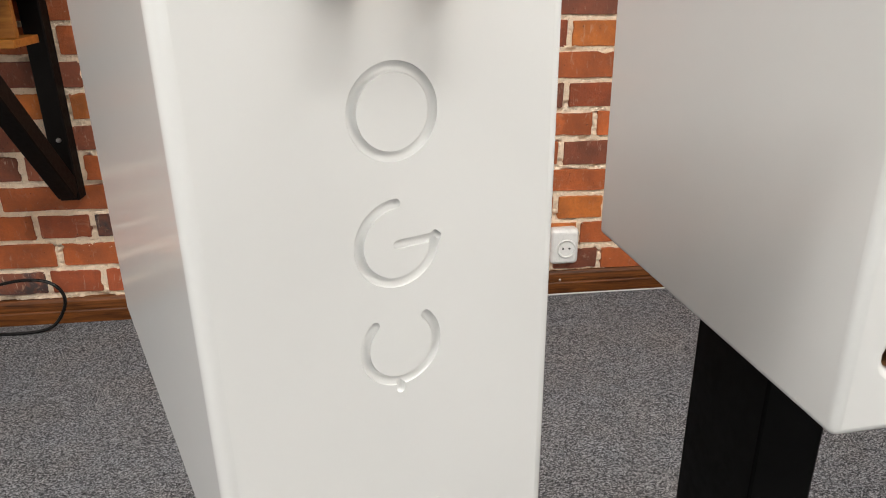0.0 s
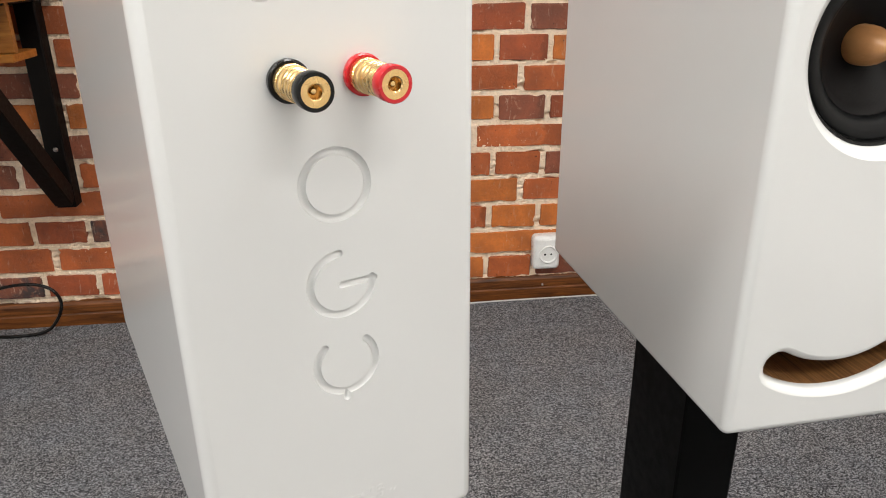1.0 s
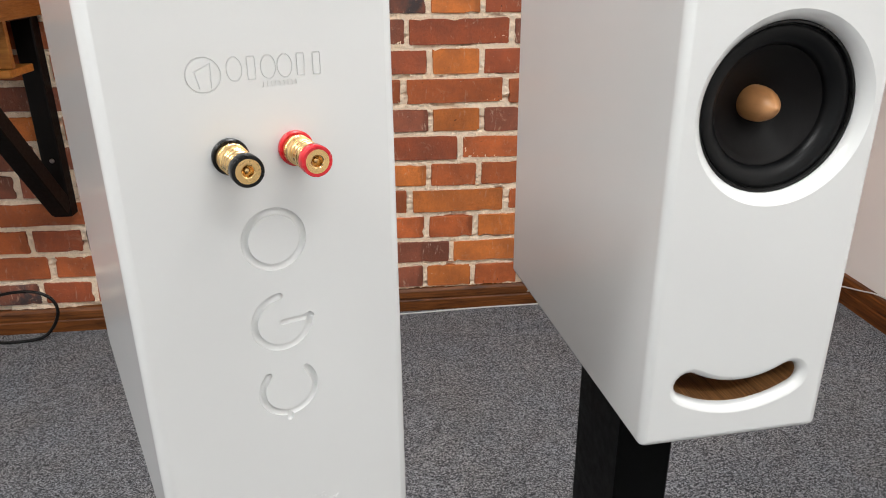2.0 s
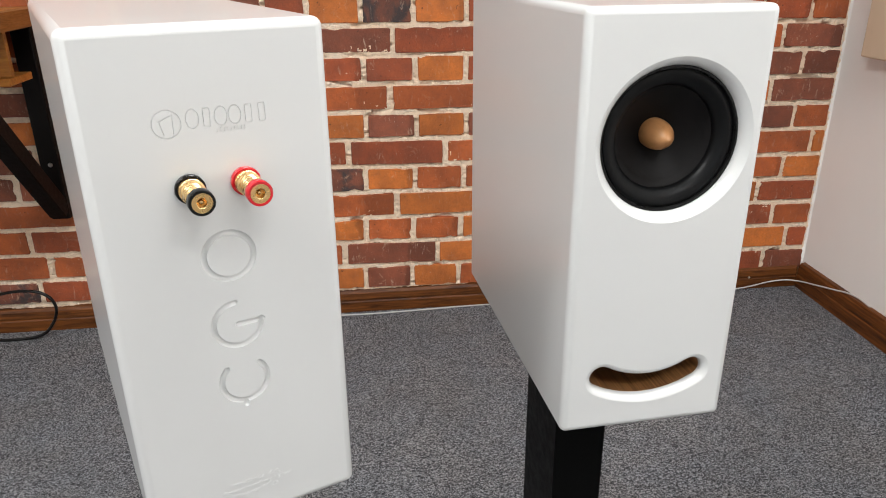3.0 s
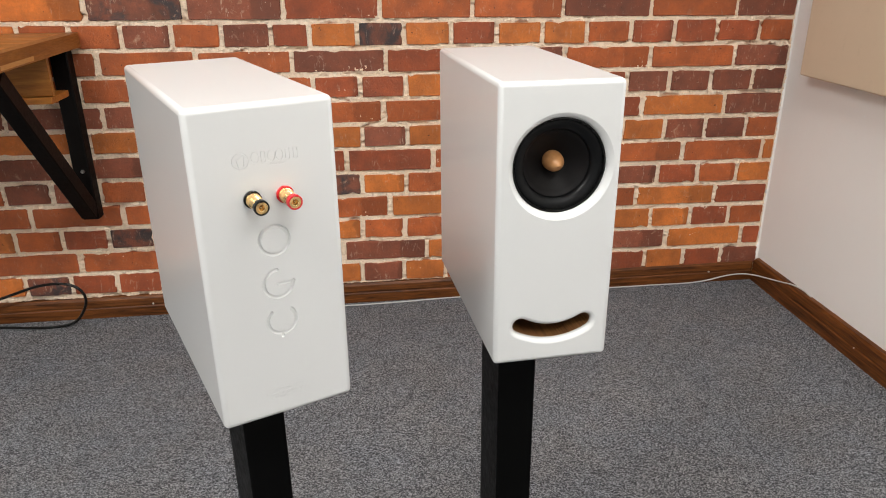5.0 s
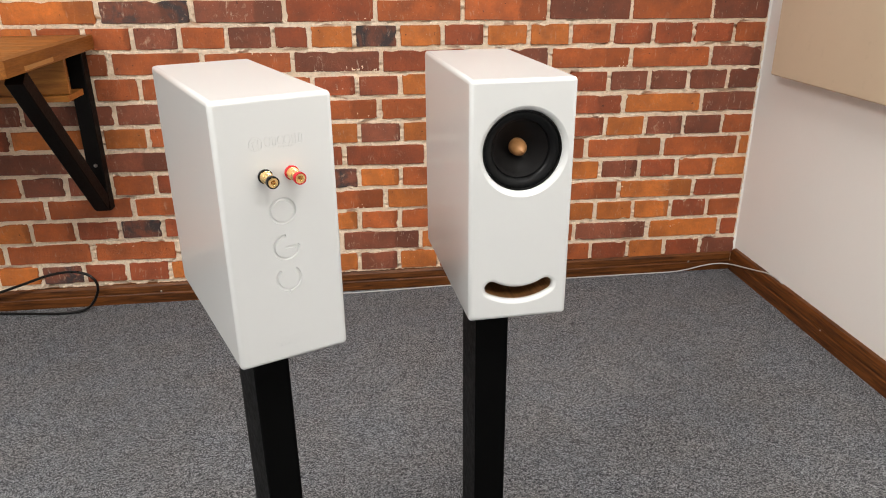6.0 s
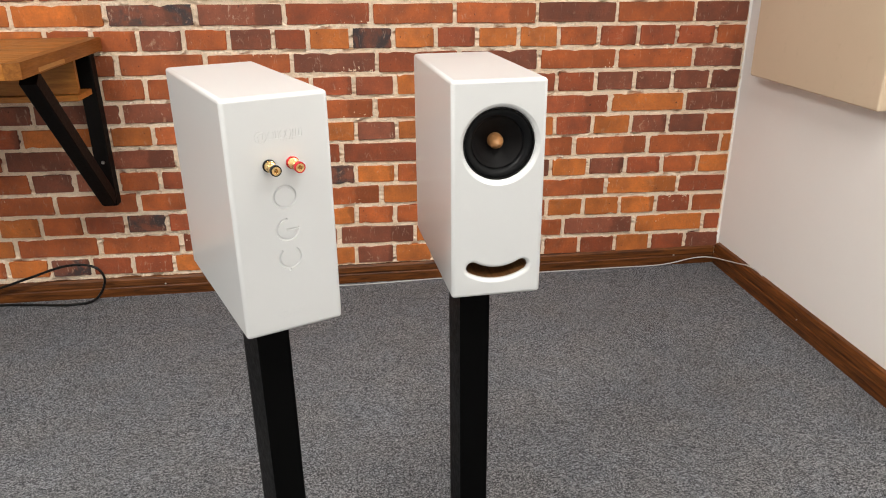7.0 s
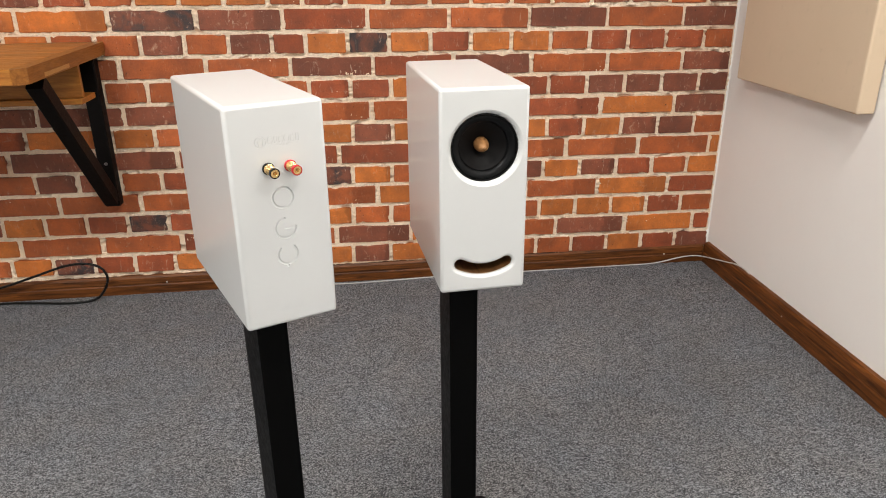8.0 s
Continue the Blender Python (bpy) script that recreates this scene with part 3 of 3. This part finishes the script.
# each speaker leans by a fraction of a degree on its stand
PLACE_A, PLACE_B = (0.0148, 0.4514, 23.47), (0.3613, 0.5311, 4.35)
speaker = make_speaker()
speaker.matrix_world = pose(PLACE_B[0], PLACE_B[1], 0.7098, -0.25, 0.13, PLACE_B[2])
tagged(speaker, "white lacquered bookshelf loudspeaker, black driver, smile-shaped wooden port slot")
other = copy_thing(speaker, pose(PLACE_A[0], PLACE_A[1], 0.7113, -0.19, 0, PLACE_A[2] + 180))
tagged(other, "white lacquered loudspeaker turned round, engraved back with black and red terminals")
stand = make_stand()
stand.matrix_world = pose(PLACE_B[0] - 0.0077, PLACE_B[1] - 0.016, 0, 0, 0, PLACE_B[2])
copy_thing(stand, pose(PLACE_A[0] - 0.003, PLACE_A[1], 0, 0, 0, PLACE_A[2]))

# ---- wall desk on brackets ----
TOP, THICK = 0.953, 0.042
DX1, DX0, DY0, DY1 = -0.66, -1.9, 1.345, 2.012
desk = thing("wall_desk", Matrix(), "thick oak butcher-block desk top fixed to the brick wall", "desk")
rows = 15
wide = (DY1 - DY0) / rows
for i in range(rows):
    y0, y1 = DY0 + i * wide, DY0 + (i + 1) * wide
    x = start = DX1 - 0.034
    # stave ends staggered along each strip
    first_len = random.uniform(0.12, 0.42)
    while x > DX0:
        ln = first_len if x == start else random.uniform(0.28, 0.5)
        x2 = max(x - ln, DX0)
        bm = box(x2 + 0.0002, x - 0.0002, y0 + 0.0002, y1 - 0.0002, TOP - THICK, TOP, 0.0012, 1)
        part("stave", bm, STAVE, desk)
        x = x2

# the end board, its front corner clipped
outline = [(DX1 - 0.034, DY0), (DX1 - 0.022, DY0), (DX1, DY0 + 0.021), (DX1, DY1 - 0.01), (DX1 - 0.008, DY1), (DX1 - 0.034, DY1)]
part("end_board", extrude(outline, TOP - THICK, TOP), STAVE_END, desk, "oak end board with long grain")
part("inlaid_stave", box(DX1 - 0.006, DX1 + 0.0006, 1.47, 1.66, TOP - THICK + 0.004, TOP - THICK + 0.015, 0.0004, 1), PALE_STAVE, desk, "paler oak stave")


def tube_bar(a, b, wx, wy, bm=None):
    """A square steel bar from a to b in the plane x = const."""
    a, b = Vector(a), Vector(b)
    d = (b - a).normalized()
    s, up = Vector((1, 0, 0)), d.cross(Vector((1, 0, 0))).normalized()
    loops = []
    k = 0.003
    for c in (a, b):
        prof = [(-wx + k, -wy), (wx - k, -wy), (wx, -wy + k), (wx, wy - k), (wx - k, wy), (-wx + k, wy), (-wx, wy - k), (-wx, -wy + k)]
        loops.append([c + s * p + up * q for p, q in prof])
    return fixed(loft(loops, True, bm))


def make_bracket(x):
    br = thing("desk_bracket", pose(x, 0, 0), "black steel triangular bracket bolted to the bricks under the desk", "bracket", "desk brackets")
    low, high = 0.375, TOP - THICK
    part("wall_leg", tube_bar((0, 1.990, low), (0, 1.990, high), 0.025, 0.024), BRACKET_STEEL, br)
    part("top_rail", tube_bar((0, 1.535, high - 0.0045), (0, 1.965, high - 0.0045), 0.025, 0.004), BRACKET_STEEL, br)
    part("brace", tube_bar((0, 1.54, high - 0.020), (0, 1.968, low + 0.026), 0.0235, 0.025), BRACKET_STEEL, br)
    bolt = part("bolt", fixed(revolve([(0.0001, -0.006), (0.0045, -0.0055), (0.0062, -0.003), (0.0062, 0)], 12)), SCREW, br, "zinc bolt head")
    soften(bolt)
    bolt.location = (0.004, 1.966, 0.535)
    return br


bracket = make_bracket(-0.718)
copy_thing(bracket, pose(-1.75, 0, 0))

tray = thing("cable_tray", Matrix(), "small oak cable shelf hung under the desk", "shelf")
part("front_board", box(-1.55, -0.690, 1.806, 1.824, 0.799, TOP - THICK - 0.0005, 0.001, 1), STAVE, tray)
part("bottom_board", box(-1.55, -0.689, 1.7855, 1.917, 0.780, 0.798, 0.001, 1), STAVE, tray)

# ---- fabric panel ----
panel = thing("acoustic_panel", pose(X1, 0, 0), "beige fabric-covered acoustic panel hung on the white wall", "acoustic panel")
part("cover", box(-0.064, -0.008, 1.178, 1.847, 0.79, 1.99, 0.006, 3), FABRIC, panel)
# black inset slab stands in for the shadow gap behind the cover
part("gap_shade", box(-0.008, 0, 1.20, 1.825, 0.81, 1.97), BLACK_PLASTIC, panel)

# ---- socket ----
socket = thing("wall_socket", pose(0.624, Y1 - 0.008, 0.160), "white surface-mounted wall socket low on the brick wall", "wall socket")
part("housing", box(-0.042, 0.042, -0.034, 0.010, -0.055, 0.055, 0.014, 4), WHITE_PLASTIC, socket)
well = ring([(0.0290, -0.0335), (0.0280, -0.0375), (0.0262, -0.0385), (0.0245, -0.0375), (0.0225, -0.0345), (0.0225, -0.0335)], 40, 0.004, -0.004)
soften(part("outlet", well, WHITE_PLASTIC, socket, "raised round rim of the outlet"))
for px in (-0.0055, 0.0135):
    part("pin_hole", fixed(revolve([(0.0032, -0.0346), (0.0032, -0.0335)], 12, px, -0.004)), BLACK_PLASTIC, socket)

# ---- cables ----
def cable(name, pts, r, material, label, n=8):
    ob = part(name, sweep(smooth_path(pts), r, n), material)
    soften(ob, 80)
    return tagged(ob, label, "cable")


cable("power_cable", [(-2.2, 1.90, 0.006), (-1.6, 1.95, 0.02), (-1.30, 1.972, 0.048), (-1.172, 1.972, 0.074), (-1.044, 1.968, 0.114), (-0.937, 1.965, 0.148), (-0.855, 1.963, 0.155), (-0.803, 1.962, 0.135), (-0.786, 1.960, 0.092),
                      (-0.808, 1.956, 0.040), (-0.848, 1.950, 0.010), (-0.938, 1.944, 0.005), (-1.06, 1.962, 0.005), (-1.195, 1.975, 0.005), (-1.5, 1.95, 0.005), (-2.2, 1.86, 0.005)], 0.0048, BLACK_PLASTIC, "black power cable looped against the skirting board on the carpet")
cable("white_cable", [(-0.35, 1.994, 0.003), (0.05, 1.980, 0.003), (0.15, 1.978, 0.003), (0.31, 1.984, 0.003), (0.5, 1.993, 0.003), (0.9, 1.994, 0.003), (1.21, 1.994, 0.0035), (1.36, 1.993, 0.004), (1.43, 1.990, 0.012), (1.50, 1.986, 0.028),
                      (1.555, 1.978, 0.036), (1.585, 1.94, 0.046), (1.600, 1.87, 0.062), (1.606, 1.80, 0.080), (1.616, 1.745, 0.093), (1.626, 1.70, 0.0925), (1.629, 1.66, 0.086)], 0.0023, WHITE_CABLE, "thin white cable running along the skirting board")

# ---- bricks, last ----
PITCH, STRETCH, HEAD, LEAN_Z = 0.0816, 0.294, 0.1488, -0.010
# tones of the courses from the top of the view down to the skirting board
COURSES = [
    ".ookdrmmdmd", "...ommdmdrokoroomrrrm.", ".mmmdrdmmd", ".....mm...rro..rrdddd.", ".dd.mm.rod", ".k.ooom...odo...roddm.",
    ".ddr.rmmmm.", "..mddmr...kom..dodrm..", "mmm.mommor", "..omrkr...ommoomooor..", ".mmr.domdor", "..okrror...domdmmrord.",
]
START = {1: -1.522, 3: -1.215, 5: -1.228, 7: -1.359, 9: -1.22, 11: -1.387}


def brick_mesh(length, high, rng):
    """One weathered brick: a ragged outline with rounded corners and worn arrises."""
    me = bpy.data.meshes.new("brick")
    hx, hz = length / 2, high / 2
    seed = rng.uniform(0, 90)
    nxs = 11 if length > 0.2 else 6
    out = []
    for sx, sz, a0 in ((1, -1, 270), (1, 1, 0), (-1, 1, 90), (-1, -1, 180)):
        c = min(rng.uniform(0.002, 0.0065), length / 5)
        for a in (0, 30, 60, 90):
            out.append((sx * (hx - c) + c * math.cos(radians(a0 + a)), sz * (hz - c) + c * math.sin(radians(a0 + a))))
        # along the side that follows this corner
        if a0 in (0, 180):
            out += [(sx * (hx - c) * (1 - 2 * i / nxs), sz * hz) for i in range(1, nxs)]
        else:
            out += [(sx * hx, sz * (hz - c) * (1 - 2 * i / 4)) for i in range(1, 4)]
    ragged = []
    for x, z in out:
        low = noise.noise((x * 13, seed, z * 13)) * 0.0018
        fine = noise.noise((x * 55, seed + 7, z * 55)) * 0.0013
        chip = rng.uniform(0.002, 0.007) if rng.random() < 0.04 else 0.0
        off = low + fine - chip
        ragged.append((x + off * (abs(x) / hx) ** 4 * (1 if x > 0 else -1), z + off * (abs(z) / hz) ** 2 * (1 if z > 0 else -1)))
    out = ragged
    tilt, skew = rng.uniform(-0.010, 0.010), rng.uniform(-0.045, 0.045)
    n = len(out)
    vs = [(x * (1 - 0.0026 / hx), -0.0088 + x * tilt + z * skew + rng.uniform(-0.0007, 0.0007), z * (1 - 0.0024 / hz)) for x, z in out]
    vs += [(x * (1 - 0.0010 / hx), -0.0058 + x * tilt + z * skew, z * (1 - 0.0010 / hz)) for x, z in out]
    vs += [(x * 0.985, 0.016, z * 0.95) for x, z in out]
    fs = [tuple(range(n))]
    for k in (0, n):
        fs += [(k + i, k + n + i, k + n + (i + 1) % n, k + (i + 1) % n) for i in range(n)]
    me.from_pydata(vs, [], fs)
    me.materials.append(TONES["m"])
    return me


rng = random.Random(11)
LONG = [brick_mesh(STRETCH - 0.013, PITCH - 0.013, rng) for _ in range(16)]
SHORT = [brick_mesh(HEAD - 0.013, PITCH - 0.013, rng) for _ in range(18)]
NARROW = [brick_mesh(0.118 - 0.013, PITCH - 0.013, rng) for _ in range(3)]
rest_v, rest_f = [], []


def lay(mesh, x, z, tone):
    ob = new("brick", mesh)
    ob.parent = north
    ob.location = (x, Y1 + rng.uniform(-0.0010, 0.0008), z + LEAN_Z * (x - 0.3) + rng.uniform(-0.001, 0.001))
    ob.rotation_euler = (0, rng.uniform(-0.011, 0.011) + 0.010, 0)
    ob.scale = (rng.uniform(0.975, 1.012), 1, rng.uniform(0.94, 1.04))
    slot = ob.material_slots[0]
    slot.link = "OBJECT"
    slot.material = TONES[tone if tone != "." else rng.choice("oommmrrd")]


def lay_rest(mesh, x, z):
    k = len(rest_v)
    rest_v.extend((v.co.x + x, v.co.y + Y1, v.co.z + z + LEAN_Z * (x - 0.3)) for v in mesh.vertices)
    rest_f.extend(tuple(k + i for i in p.vertices) for p in mesh.polygons)


for k in range(-5, 13):
    z = 1.009 - PITCH * (k - 1)
    near = -1 <= k
    tones = COURSES[k - 1] if k >= 1 else "." * 30
    spans = []
    if k % 2:
        x = START.get(k, -1.522 if k % 4 == 1 else -1.37)
        while x < X1:
            spans.append((x, STRETCH, LONG))
            x += STRETCH
    else:
        x = 0.02 - 0.118 - HEAD * 9
        spans = [(x + i * HEAD, HEAD, SHORT) for i in range(9)] + [(0.02 - 0.118, 0.118, NARROW)]
        x = 0.02 - max(0, k - 6) * 0.004
        while x < X1:
            spans.append((x, HEAD, SHORT))
            x += HEAD
    for i, (x, ln, pool) in enumerate(spans):
        mesh = rng.choice(pool)
        if x + ln > X1 + 0.004:
            # cut brick in the corner
            ln = X1 - 0.004 - x
            if ln < 0.03:
                continue
            mesh = brick_mesh(ln - 0.012, PITCH - 0.013, rng)
        if near:
            lay(mesh, x + ln / 2, z, tones[i] if i < len(tones) else ".")
        else:
            lay_rest(mesh, x + ln / 2, z)
    # to the left, past the view
    x = spans[0][0] - STRETCH
    while x > X0 - STRETCH:
        lay_rest(rng.choice(LONG), x + STRETCH / 2, z)
        x -= STRETCH
me = bpy.data.meshes.new("brickwork")
me.from_pydata(rest_v, [], rest_f)
me.materials.append(TONES["m"])
far = new("brickwork", me)
far.parent = north
tagged(far, "", "", "", "stuff")
